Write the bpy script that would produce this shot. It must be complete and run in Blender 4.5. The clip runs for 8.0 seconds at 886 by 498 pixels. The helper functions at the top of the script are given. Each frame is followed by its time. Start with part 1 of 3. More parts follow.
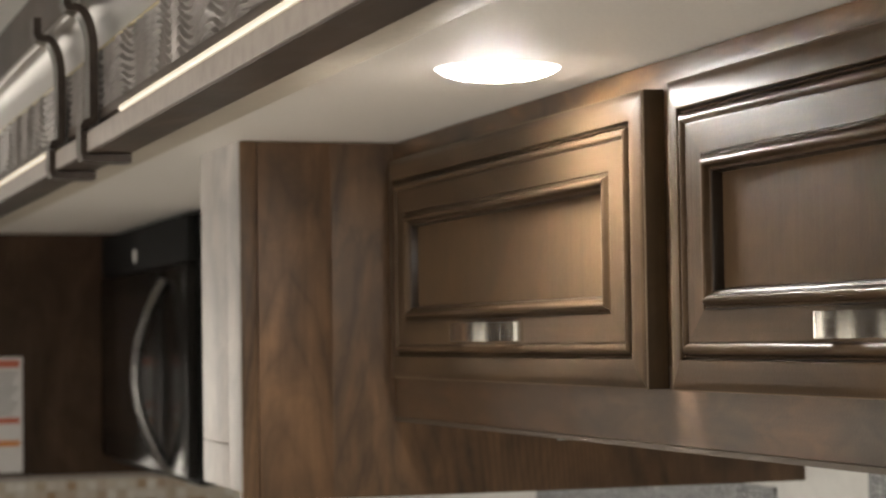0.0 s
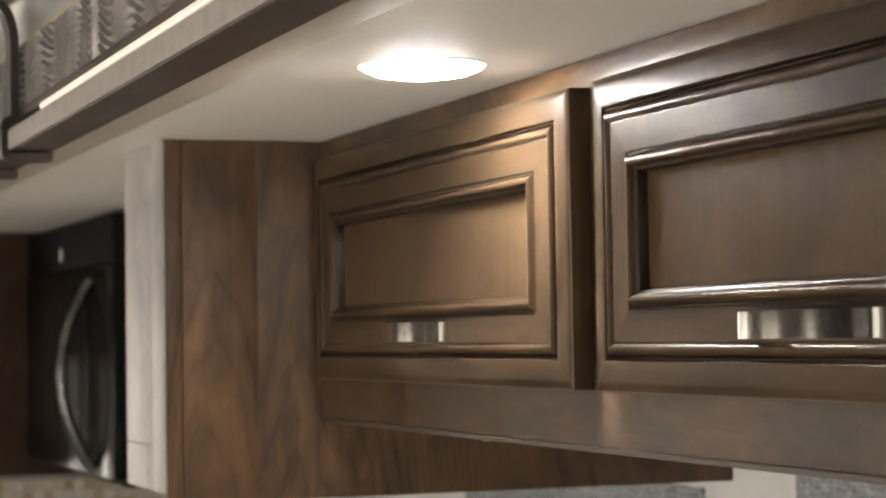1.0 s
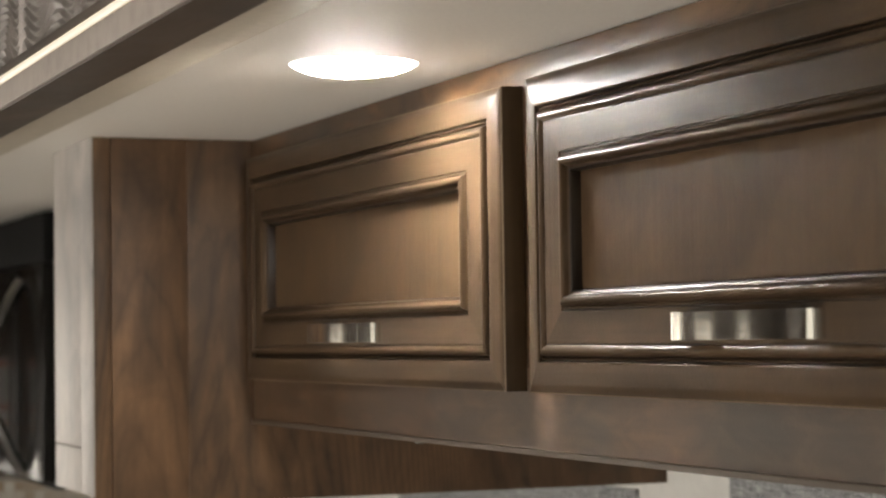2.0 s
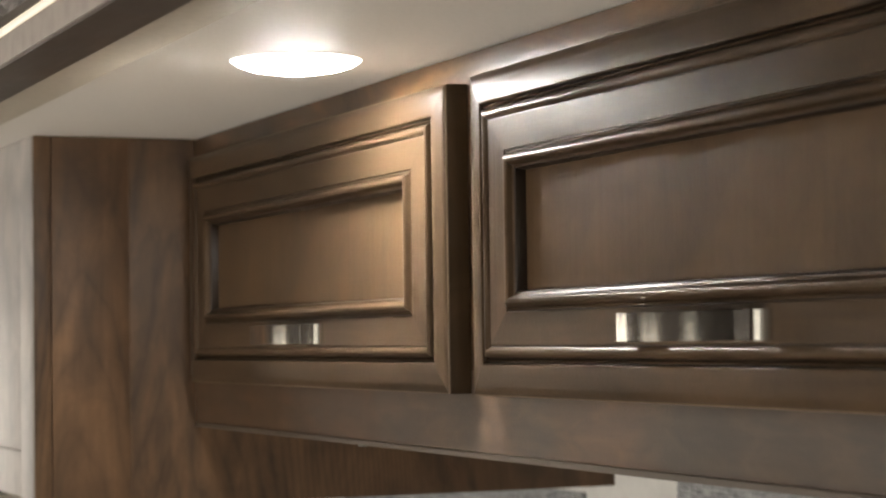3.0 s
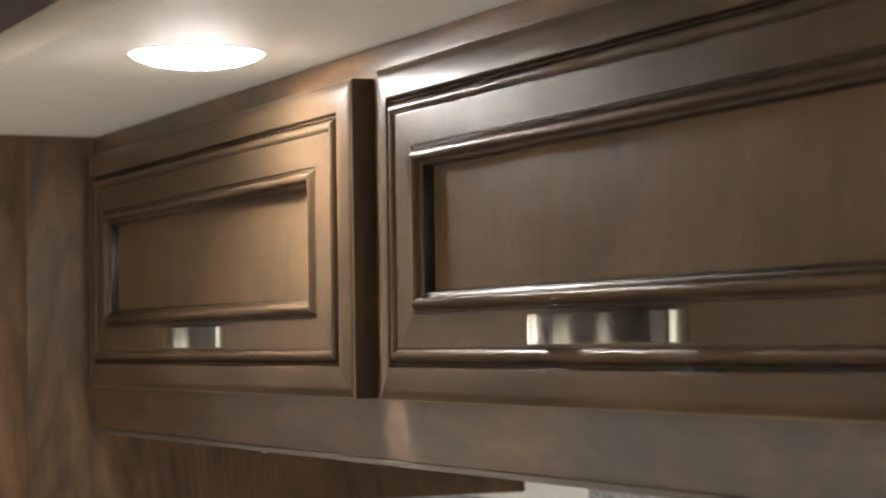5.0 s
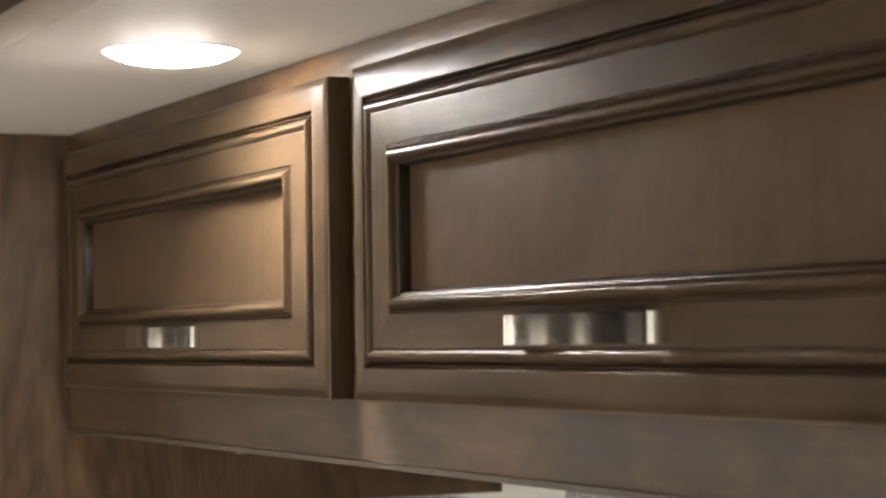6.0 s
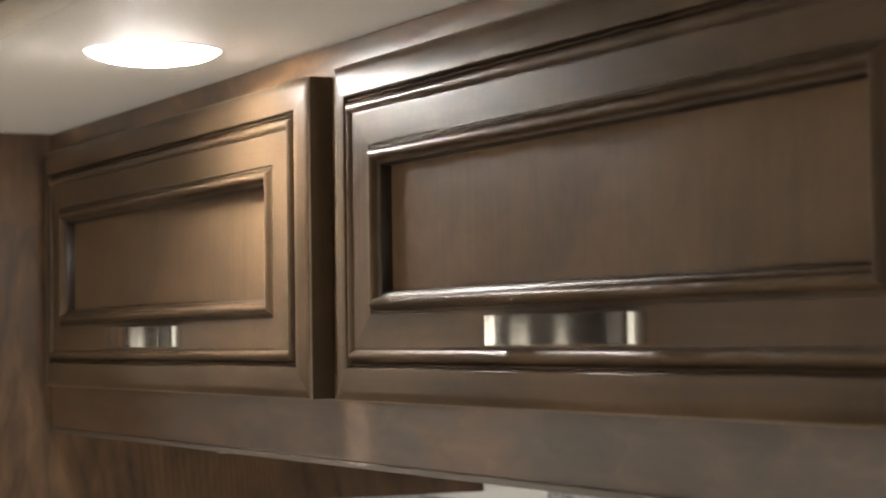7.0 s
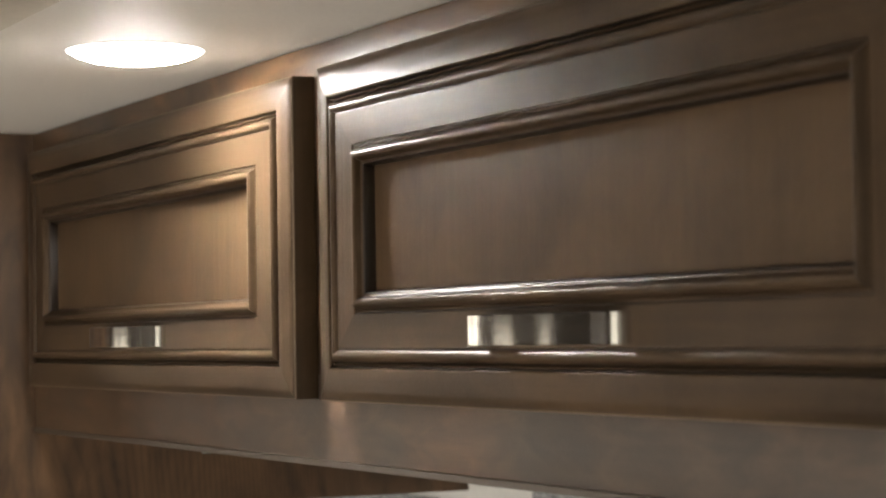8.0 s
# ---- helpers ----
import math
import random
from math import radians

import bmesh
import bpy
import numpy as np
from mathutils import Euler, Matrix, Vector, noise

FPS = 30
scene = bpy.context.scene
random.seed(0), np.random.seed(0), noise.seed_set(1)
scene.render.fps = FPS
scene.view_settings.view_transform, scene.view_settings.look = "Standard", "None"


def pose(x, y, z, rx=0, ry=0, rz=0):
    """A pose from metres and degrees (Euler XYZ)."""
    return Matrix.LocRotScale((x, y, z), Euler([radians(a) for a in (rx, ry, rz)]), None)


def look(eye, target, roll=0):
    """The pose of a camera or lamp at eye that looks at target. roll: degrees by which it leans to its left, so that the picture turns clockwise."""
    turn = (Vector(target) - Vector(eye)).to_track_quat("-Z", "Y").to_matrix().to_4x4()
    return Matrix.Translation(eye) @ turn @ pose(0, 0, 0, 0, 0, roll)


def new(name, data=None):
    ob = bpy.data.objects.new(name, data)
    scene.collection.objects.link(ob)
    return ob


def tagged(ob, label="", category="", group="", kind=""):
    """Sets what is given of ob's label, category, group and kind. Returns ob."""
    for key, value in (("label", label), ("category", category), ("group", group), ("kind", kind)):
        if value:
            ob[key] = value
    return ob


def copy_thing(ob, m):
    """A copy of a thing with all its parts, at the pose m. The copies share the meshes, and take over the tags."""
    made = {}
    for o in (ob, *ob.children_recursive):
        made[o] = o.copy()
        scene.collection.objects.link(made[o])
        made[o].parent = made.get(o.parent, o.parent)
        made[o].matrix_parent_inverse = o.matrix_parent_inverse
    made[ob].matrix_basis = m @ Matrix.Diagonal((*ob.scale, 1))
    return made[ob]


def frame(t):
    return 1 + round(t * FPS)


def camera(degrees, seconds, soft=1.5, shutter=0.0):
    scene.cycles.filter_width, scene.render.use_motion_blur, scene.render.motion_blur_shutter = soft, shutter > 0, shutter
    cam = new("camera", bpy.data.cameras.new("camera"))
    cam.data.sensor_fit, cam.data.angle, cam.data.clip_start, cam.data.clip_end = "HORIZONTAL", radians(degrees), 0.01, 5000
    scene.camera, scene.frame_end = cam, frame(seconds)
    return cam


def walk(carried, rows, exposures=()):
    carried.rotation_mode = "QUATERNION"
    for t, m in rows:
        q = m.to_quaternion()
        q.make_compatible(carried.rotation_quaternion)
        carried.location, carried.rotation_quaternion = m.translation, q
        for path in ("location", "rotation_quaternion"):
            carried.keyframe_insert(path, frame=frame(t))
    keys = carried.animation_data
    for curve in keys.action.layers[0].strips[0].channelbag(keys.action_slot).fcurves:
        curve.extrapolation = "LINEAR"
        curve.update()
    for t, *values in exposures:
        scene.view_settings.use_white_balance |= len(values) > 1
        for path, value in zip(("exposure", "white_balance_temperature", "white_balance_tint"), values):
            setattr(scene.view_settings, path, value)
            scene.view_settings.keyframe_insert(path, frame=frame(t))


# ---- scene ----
cam = camera(23.44, 8.0, soft=2.2)
cam.data.dof.use_dof, cam.data.dof.focus_distance = True, 1.66
cam.data.dof.aperture_fstop = cam.data.lens / 7.4
PATH = [
    (0, (-0.7402, -2.4286, 1.7173), (-0.1136, -0.5311, 1.8000), -0.84),
    (0.5, (-0.7339, -2.4203, 1.7183), (-0.0780, -0.5326, 1.7998), -0.89),
    (1, (-0.7267, -2.4137, 1.7180), (-0.0412, -0.5366, 1.7994), -0.90),
    (1.5, (-0.7216, -2.4057, 1.7179), (-0.0059, -0.5399, 1.7992), -0.86),
    (3, (-0.6999, -2.3732, 1.7172), (0.0836, -0.5349, 1.8000), -0.80),
    (3.5, (-0.6919, -2.3603, 1.7166), (0.1146, -0.5320, 1.8005), -0.78),
    (4, (-0.6850, -2.3460, 1.7161), (0.1446, -0.5282, 1.8010), -0.79),
    (4.5, (-0.6794, -2.3349, 1.7157), (0.1669, -0.5248, 1.8012), -0.84),
    (6, (-0.6690, -2.3149, 1.7171), (0.2097, -0.5202, 1.8013), -0.79),
    (6.5, (-0.6671, -2.3159, 1.7190), (0.2172, -0.5239, 1.8006), -0.82),
    (7, (-0.6677, -2.3163, 1.7182), (0.2245, -0.5283, 1.8008), -0.76),
    (7.5, (-0.6674, -2.3158, 1.7182), (0.2322, -0.5315, 1.8007), -0.78),
    (8, (-0.6659, -2.3156, 1.7198), (0.2387, -0.5337, 1.8000), -0.88),
]
walk(cam, [(t, look(eye, target, roll)) for t, eye, target, roll in PATH])

# ---- light ----
world = bpy.data.worlds.new("daylight")
scene.world = world
world.use_nodes = True
sky = world.node_tree.nodes.new("ShaderNodeTexSky")
sky.sky_type, sky.sun_disc, sky.sun_elevation, sky.sun_rotation = "NISHITA", False, radians(38), radians(20)
world.node_tree.nodes["Background"].inputs["Strength"].default_value = 0.1
world.node_tree.links.new(sky.outputs["Color"], world.node_tree.nodes["Background"].inputs["Color"])
LAMP, STRIP, WINDOW = 290.0, 0.32, 11.5

SOFFIT, CEILING = 1.95, 2.2
BACK, FRONT, NORTH, SOUTH = 0.54, -2.3, 5.2, -4.2


def window_light(name, m, wide, high, watts):
    lamp = bpy.data.lights.new(name, "AREA")
    lamp.shape, lamp.size, lamp.size_y, lamp.energy, lamp.color = "RECTANGLE", wide, high, watts, (1.0, 0.925, 0.815)
    ob = new(name, lamp)
    ob.matrix_world = m
    return ob


# ---- materials ----
def material(name, colour, rough=0.5, metal=0.0):
    m = bpy.data.materials.new(name)
    m.use_nodes = True
    b = m.node_tree.nodes["Principled BSDF"]
    b.inputs["Base Color"].default_value = (*colour, 1)
    b.inputs["Roughness"].default_value, b.inputs["Metallic"].default_value = rough, metal
    return m, m.node_tree.nodes, m.node_tree.links, b


def coords(nodes, links, scale, turn=(0, 0, 0)):
    tc, mp = nodes.new("ShaderNodeTexCoord"), nodes.new("ShaderNodeMapping")
    mp.inputs["Scale"].default_value, mp.inputs["Rotation"].default_value = scale, turn
    links.new(tc.outputs["Object"], mp.inputs["Vector"])
    return mp.outputs["Vector"]


def noise_of(nodes, links, vector, scale, detail=4, distort=0.0, rough=0.55):
    n = nodes.new("ShaderNodeTexNoise")
    n.inputs["Scale"].default_value, n.inputs["Detail"].default_value = scale, detail
    n.inputs["Distortion"].default_value, n.inputs["Roughness"].default_value = distort, rough
    links.new(vector, n.inputs["Vector"])
    return n.outputs["Fac"]


def ramp_of(nodes, links, fac, stops):
    r = nodes.new("ShaderNodeValToRGB")
    while len(r.color_ramp.elements) < len(stops):
        r.color_ramp.elements.new(0.5)
    for e, (p, c) in zip(r.color_ramp.elements, stops):
        e.position, e.color = p, (*c, 1)
    links.new(fac, r.inputs["Fac"])
    return r.outputs["Color"]


def mixed(nodes, links, a, b, fac, mode="MULTIPLY"):
    m = nodes.new("ShaderNodeMix")
    m.data_type, m.blend_type = "RGBA", mode
    links.new(a, m.inputs["A"]), links.new(b, m.inputs["B"])
    if isinstance(fac, float):
        m.inputs["Factor"].default_value = fac
    else:
        links.new(fac, m.inputs["Factor"])
    return m.outputs["Result"]


def relief(nodes, links, b, height, strength, distance):
    bump = nodes.new("ShaderNodeBump")
    bump.inputs["Strength"].default_value, bump.inputs["Distance"].default_value = strength, distance
    links.new(height, bump.inputs["Height"]), links.new(bump.outputs["Normal"], b.inputs["Normal"])


def sums(nodes, links, *terms):
    """Each term is a socket, a factor and a power; their weighted sum."""
    total = None
    for socket, factor, power in terms:
        raised, scaled = nodes.new("ShaderNodeMath"), nodes.new("ShaderNodeMath")
        raised.operation, scaled.operation = "MULTIPLY" if power == 2 else "ADD", "MULTIPLY_ADD"
        links.new(socket, raised.inputs[0])
        if power == 2:
            links.new(socket, raised.inputs[1])
        else:
            raised.inputs[1].default_value = 0.0
        links.new(raised.outputs["Value"], scaled.inputs[0])
        scaled.inputs[1].default_value, scaled.inputs[2].default_value = factor, 0.0
        if total is not None:
            links.new(total, scaled.inputs[2])
        total = scaled.outputs["Value"]
    return total


def arched(nodes, links, middle):
    """Cathedral figure of a flat-sawn board: arches stacked up z about a middle line, ragged and uneven."""
    tc, place, split = nodes.new("ShaderNodeTexCoord"), nodes.new("ShaderNodeMapping"), nodes.new("ShaderNodeSeparateXYZ")
    place.inputs["Location"].default_value = (-middle, 0, 0)
    links.new(tc.outputs["Object"], place.inputs["Vector"]), links.new(place.outputs["Vector"], split.inputs["Vector"])
    ragged = noise_of(nodes, links, coords(nodes, links, (6, 6, 1.6)), 1.6, 2, 0.3)
    height = sums(nodes, links, (split.outputs["X"], 70.0, 2), (split.outputs["Z"], 1.6, 1), (ragged, 0.9, 1))
    ring = nodes.new("ShaderNodeMath")
    ring.operation, ring.inputs[1].default_value = "PINGPONG", 0.11
    links.new(height, ring.inputs[0])
    return ramp_of(nodes, links, ring.outputs["Value"], [(0.0, (0.42, 0.41, 0.42)), (0.022, (0.78, 0.77, 0.76)), (0.06, (1.1, 1.08, 1.04)), (0.11, (1.28, 1.2, 1.1))])


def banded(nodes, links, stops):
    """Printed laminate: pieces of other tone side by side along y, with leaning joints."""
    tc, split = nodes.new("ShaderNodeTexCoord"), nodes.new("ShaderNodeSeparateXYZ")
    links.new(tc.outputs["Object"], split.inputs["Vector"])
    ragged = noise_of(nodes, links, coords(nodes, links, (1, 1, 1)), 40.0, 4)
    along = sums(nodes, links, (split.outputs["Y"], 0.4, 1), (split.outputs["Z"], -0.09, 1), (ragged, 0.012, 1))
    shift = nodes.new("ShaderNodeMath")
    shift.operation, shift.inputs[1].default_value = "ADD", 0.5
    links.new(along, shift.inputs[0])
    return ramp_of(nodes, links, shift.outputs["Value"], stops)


def wood(name, dark, mid, light, along, rough=0.4, coat=0.3, big=1.0, swirl=1.5, streaky=0.6, vein=0.0, shine=0.5, arch=None, bands=()):
    """Stained wood with its grain along one axis: broad figure, fine streaks and pores."""
    m, nodes, links, b = material(name, mid, rough)
    long = [7.0, 7.0, 7.0]
    long["xyz".index(along)] = 2.4
    v = coords(nodes, links, tuple(long))
    figure = noise_of(nodes, links, v, 1.1 * big, 5, swirl)
    fine = [160.0, 160.0, 160.0]
    fine["xyz".index(along)] = 5.0
    streak = noise_of(nodes, links, coords(nodes, links, tuple(fine)), 1.0, 3)
    cloud = noise_of(nodes, links, coords(nodes, links, (1, 1, 1)), 13.0, 6, 0.7, 0.62)
    tint = ramp_of(nodes, links, figure, [(0.28, dark), (0.5, mid), (0.72, light)])
    lines = ramp_of(nodes, links, streak, [(0.3, (0.72, 0.72, 0.72)), (0.65, (1.0, 1.0, 1.0))])
    blot = ramp_of(nodes, links, cloud, [(0.32, (0.62, 0.64, 0.68)), (0.66, (1.06, 1.05, 1.04))])
    tone = mixed(nodes, links, mixed(nodes, links, tint, lines, streaky), blot, 0.8)
    if vein:
        wide = [5.0, 5.0, 5.0]
        wide["xyz".index(along)] = 2.2
        swirls = noise_of(nodes, links, coords(nodes, links, tuple(wide)), 2.0, 4, 1.6, 0.5)
        rings = nodes.new("ShaderNodeMath")
        rings.operation, rings.inputs[1].default_value = "PINGPONG", 0.11
        links.new(swirls, rings.inputs[0])
        dark_rings = ramp_of(nodes, links, rings.outputs["Value"], [(0.0, (0.5, 0.47, 0.45)), (0.035, (1.0, 1.0, 1.0))])
        tone = mixed(nodes, links, tone, dark_rings, vein)
    if arch is not None:
        tone = mixed(nodes, links, tone, arched(nodes, links, arch), 0.4)
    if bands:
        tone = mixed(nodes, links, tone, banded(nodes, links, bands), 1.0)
    links.new(tone, b.inputs["Base Color"])
    b.inputs["Specular IOR Level"].default_value = shine
    sheen = nodes.new("ShaderNodeMapRange")
    sheen.inputs["To Min"].default_value, sheen.inputs["To Max"].default_value = rough - 0.06, rough + 0.08
    links.new(cloud, sheen.inputs["Value"]), links.new(sheen.outputs["Result"], b.inputs["Roughness"])
    b.inputs["Coat Weight"].default_value, b.inputs["Coat Roughness"].default_value = coat, 0.28
    peel = noise_of(nodes, links, coords(nodes, links, (1, 1, 1)), 420.0, 2)
    grain = nodes.new("ShaderNodeMath")
    grain.operation = "ADD"
    links.new(streak, grain.inputs[0]), links.new(peel, grain.inputs[1])
    relief(nodes, links, b, grain.outputs["Value"], 0.3, 0.0006)
    return m


def plain(name, colour, rough=0.6, metal=0.0, vary=0.08, scale=30.0, bump=0.1, depth=0.0006):
    """Paint, metal or plastic with faint unevenness at two scales."""
    m, nodes, links, b = material(name, colour, rough, metal)
    fine = noise_of(nodes, links, coords(nodes, links, (1, 1, 1)), scale, 5)
    broad = noise_of(nodes, links, coords(nodes, links, (1, 1, 1)), 3.0, 3)
    lo = tuple(c * (1 - 2 * vary) for c in colour)
    a = ramp_of(nodes, links, fine, [(0.3, lo), (0.6, colour)])
    s = ramp_of(nodes, links, broad, [(0.3, (1 - vary,) * 3), (0.7, (1.0, 1.0, 1.0))])
    links.new(mixed(nodes, links, a, s, 1.0), b.inputs["Base Color"])
    if bump:
        relief(nodes, links, b, fine, bump, depth)
    return m


def brushed(name, colour, rough, along):
    m, nodes, links, b = material(name, colour, rough, 1.0)
    fine = [900.0, 900.0, 900.0]
    fine["xyz".index(along)] = 12.0
    n = noise_of(nodes, links, coords(nodes, links, tuple(fine)), 1.0, 2)
    r = nodes.new("ShaderNodeMapRange")
    r.inputs["To Min"].default_value, r.inputs["To Max"].default_value = rough - 0.07, rough + 0.1
    links.new(n, r.inputs["Value"]), links.new(r.outputs["Result"], b.inputs["Roughness"])
    relief(nodes, links, b, n, 0.08, 0.0002)
    return m


def glowing(name, colour, strength):
    m, nodes, links, b = material(name, (0.9, 0.9, 0.88), 0.4)
    b.inputs["Emission Color"].default_value = (*colour, 1)
    b.inputs["Emission Strength"].default_value = strength
    return m


def frosted_dome(name, colour, strength, inner, outer):
    """A lit diffuser whose bulbs sit in its middle: the glow fades towards the rim."""
    m = glowing(name, colour, strength)
    nodes, links = m.node_tree.nodes, m.node_tree.links
    flat = coords(nodes, links, (1, 1, 0))
    radius, fade = nodes.new("ShaderNodeVectorMath"), nodes.new("ShaderNodeMapRange")
    radius.operation, fade.interpolation_type = "LENGTH", "SMOOTHSTEP"
    links.new(flat, radius.inputs[0]), links.new(radius.outputs["Value"], fade.inputs["Value"])
    for key, value in (("From Min", inner), ("From Max", outer), ("To Min", strength), ("To Max", strength * 0.02)):
        fade.inputs[key].default_value = value
    links.new(fade.outputs["Result"], nodes["Principled BSDF"].inputs["Emission Strength"])
    return m


def linen(name):
    """Woven grey wall cloth: crossing threads of lighter and darker yarn."""
    m, nodes, links, b = material(name, (0.2, 0.21, 0.22), 0.85)
    warp = noise_of(nodes, links, coords(nodes, links, (1, 700, 60)), 1.0, 3)
    weft = noise_of(nodes, links, coords(nodes, links, (1, 60, 700)), 1.0, 3)
    a = ramp_of(nodes, links, warp, [(0.38, (0.05, 0.055, 0.06)), (0.62, (0.42, 0.43, 0.44))])
    c = ramp_of(nodes, links, weft, [(0.38, (0.08, 0.085, 0.09)), (0.62, (0.5, 0.5, 0.5))])
    links.new(mixed(nodes, links, a, c, 0.5, "MIX"), b.inputs["Base Color"])
    relief(nodes, links, b, weft, 0.3, 0.001)
    return m


STAIN = ((0.033, 0.0209, 0.0112), (0.0570, 0.0364, 0.0204), (0.087, 0.0550, 0.0308))
FRAME_WOOD = wood("glazed_maple_stain", *STAIN, "y", 0.36, 0.0, 1.0, 0.8, 0.7, 0.0, 0.11)
STILE_WOOD = wood("glazed_maple_stain_upright", *STAIN, "z", 0.36, 0.0, 1.0, 0.8, 0.7, 0.0, 0.11)
PANEL_WOOD = wood("stained_door_panel", (0.060, 0.0378, 0.0202), (0.074, 0.0460, 0.0247), (0.088, 0.0550, 0.0300), "z", 0.47, 0.0, 1.0, 0.6, 0.25, 0.0, 0.08)
RAIL_WOOD = wood("walnut_face_frame", (0.026, 0.016, 0.009), (0.074, 0.042, 0.021), (0.175, 0.090, 0.040), "y", 0.36, 0.0, 1.8, 2.5, 0.5, 0.3, 0.3)
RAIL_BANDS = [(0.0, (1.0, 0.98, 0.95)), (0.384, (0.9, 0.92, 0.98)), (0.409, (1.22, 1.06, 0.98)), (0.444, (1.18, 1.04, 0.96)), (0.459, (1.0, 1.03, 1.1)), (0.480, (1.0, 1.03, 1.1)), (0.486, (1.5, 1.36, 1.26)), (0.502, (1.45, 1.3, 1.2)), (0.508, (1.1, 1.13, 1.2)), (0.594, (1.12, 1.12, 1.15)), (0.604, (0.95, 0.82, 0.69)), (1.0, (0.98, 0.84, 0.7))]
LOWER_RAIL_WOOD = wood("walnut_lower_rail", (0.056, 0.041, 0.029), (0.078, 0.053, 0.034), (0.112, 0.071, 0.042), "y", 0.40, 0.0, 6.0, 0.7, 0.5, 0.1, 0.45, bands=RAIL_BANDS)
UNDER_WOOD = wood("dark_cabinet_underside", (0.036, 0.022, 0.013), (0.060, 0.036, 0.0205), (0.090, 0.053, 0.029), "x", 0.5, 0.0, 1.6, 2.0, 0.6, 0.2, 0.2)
WALNUT = wood("walnut_laminate", (0.088, 0.053, 0.030), (0.138, 0.080, 0.043), (0.205, 0.118, 0.062), "z", 0.45, 0.0, 1.5, 2.2, 0.4, 0.1, 0.3, arch=-0.125)
WALNUT_DARK = wood("walnut_laminate_dark", (0.066, 0.041, 0.024), (0.112, 0.067, 0.037), (0.17, 0.100, 0.053), "z", 0.45, 0.0, 1.6, 2.4, 0.4, 0.2, 0.3, arch=-0.03)
# pale base lies midway between wood and the white sheen on this face
SHEEN_WOOD = wood("pale_sheen_cabinet_front", (0.37, 0.34, 0.315), (0.44, 0.41, 0.385), (0.50, 0.47, 0.44), "z", 0.52, 0.08, 1.0, 1.0, 0.1, 0.1)
GLAZE_SHADE = wood("dark_glaze_shade", (0.014, 0.009, 0.006), (0.022, 0.014, 0.009), (0.032, 0.021, 0.013), "y", 0.42, 0.0, 1.0, 0.8, 0.3, 0.0, 0.3)
# lighter brown paints in the light caught along the door's outer arris
ARRIS_HIGHLIGHT = wood("highlit_door_arris", (0.13, 0.094, 0.062), (0.175, 0.128, 0.086), (0.22, 0.16, 0.11), "y", 0.4, 0.0, 1.0, 0.8, 0.4, 0.0, 0.2)
TRIM_WOOD = wood("fascia_trim_wood", (0.034, 0.023, 0.016), (0.062, 0.043, 0.031), (0.10, 0.073, 0.055), "y", 0.44, 0.0, 1.0, 1.5, 0.6, 0.0, 0.4)
FAR_WOOD = wood("dark_cabinet_side", (0.030, 0.017, 0.010), (0.054, 0.031, 0.018), (0.078, 0.046, 0.027), "z", 0.55, 0.0, 1.0, 1.5, 0.6, 0.0, 0.15)
VINYL = plain("soffit_vinyl", (0.82, 0.79, 0.74), 0.55, 0, 0.03, 220.0, 0.15, 0.0004)
VINYL.node_tree.nodes["Principled BSDF"].inputs["Specular IOR Level"].default_value = 0.22
BORDER = plain("beige_border_vinyl", (0.62, 0.57, 0.48), 0.55, 0, 0.04, 120.0)
BORDER.node_tree.nodes["Principled BSDF"].inputs["Specular IOR Level"].default_value = 0.15
CEILING_VINYL = plain("ceiling_vinyl", (0.66, 0.65, 0.62), 0.6, 0, 0.04)
WALL_PAINT = plain("pale_wallboard", (0.74, 0.73, 0.70), 0.6, 0, 0.05)
FLOOR_PLANK = wood("floor_vinyl_plank", (0.22, 0.18, 0.14), (0.33, 0.27, 0.21), (0.42, 0.35, 0.28), "y", 0.45, 0.1)
NICKEL = brushed("satin_nickel", (0.62, 0.59, 0.54), 0.10, "y")
BRONZE = plain("oil_rubbed_bronze", (0.060, 0.045, 0.036), 0.36, 0.45, 0.15, 60.0)
PEWTER = brushed("pewter_cove", (0.52, 0.50, 0.48), 0.38, "y")
WAVE_METAL = plain("antiqued_wave_panel", (0.34, 0.31, 0.295), 0.46, 0.7, 0.2, 25.0, 0.05)
GOLD_EDGE = plain("brass_edge", (0.45, 0.36, 0.17), 0.4, 0.6)
BLACK_GLOSS = plain("black_appliance_enamel", (0.012, 0.011, 0.010), 0.2, 0, 0.1, 20.0, 0.0)
BLACK_GLOSS.node_tree.nodes["Principled BSDF"].inputs["Specular IOR Level"].default_value = 0.12
BLACK_GLASS = plain("dark_oven_glass", (0.02, 0.017, 0.015), 0.14, 0, 0.1, 20.0, 0.0)
BLACK_MATT = plain("black_plastic", (0.010, 0.010, 0.010), 0.6)
BLACK_MATT.node_tree.nodes["Principled BSDF"].inputs["Specular IOR Level"].default_value = 0.07
DARK_STEEL = brushed("black_stainless", (0.21, 0.205, 0.20), 0.26, "z")
PAPER = plain("label_paper", (0.62, 0.61, 0.60), 0.6, 0, 0.04)
RED_INK = plain("label_red", (0.5, 0.12, 0.06), 0.6)
ORANGE_INK = plain("label_orange", (0.62, 0.24, 0.06), 0.6)
GREY_INK = plain("label_grey", (0.3, 0.3, 0.3), 0.6)
LINEN = linen("woven_wall_cloth")
LENS = frosted_dome("lamp_diffuser", (1.0, 0.937, 0.87), LAMP, 0.032, 0.0535)
WARM_STRIP = glowing("warm_light_strip", (1.0, 0.78, 0.42), STRIP)
EDGE_BAND = plain("taupe_edge_band", (0.34, 0.30, 0.27), 0.45, 0, 0.1, 60.0)
LIP_WOOD = plain("brown_edge_band", (0.075, 0.055, 0.04), 0.45, 0, 0.1, 60.0)
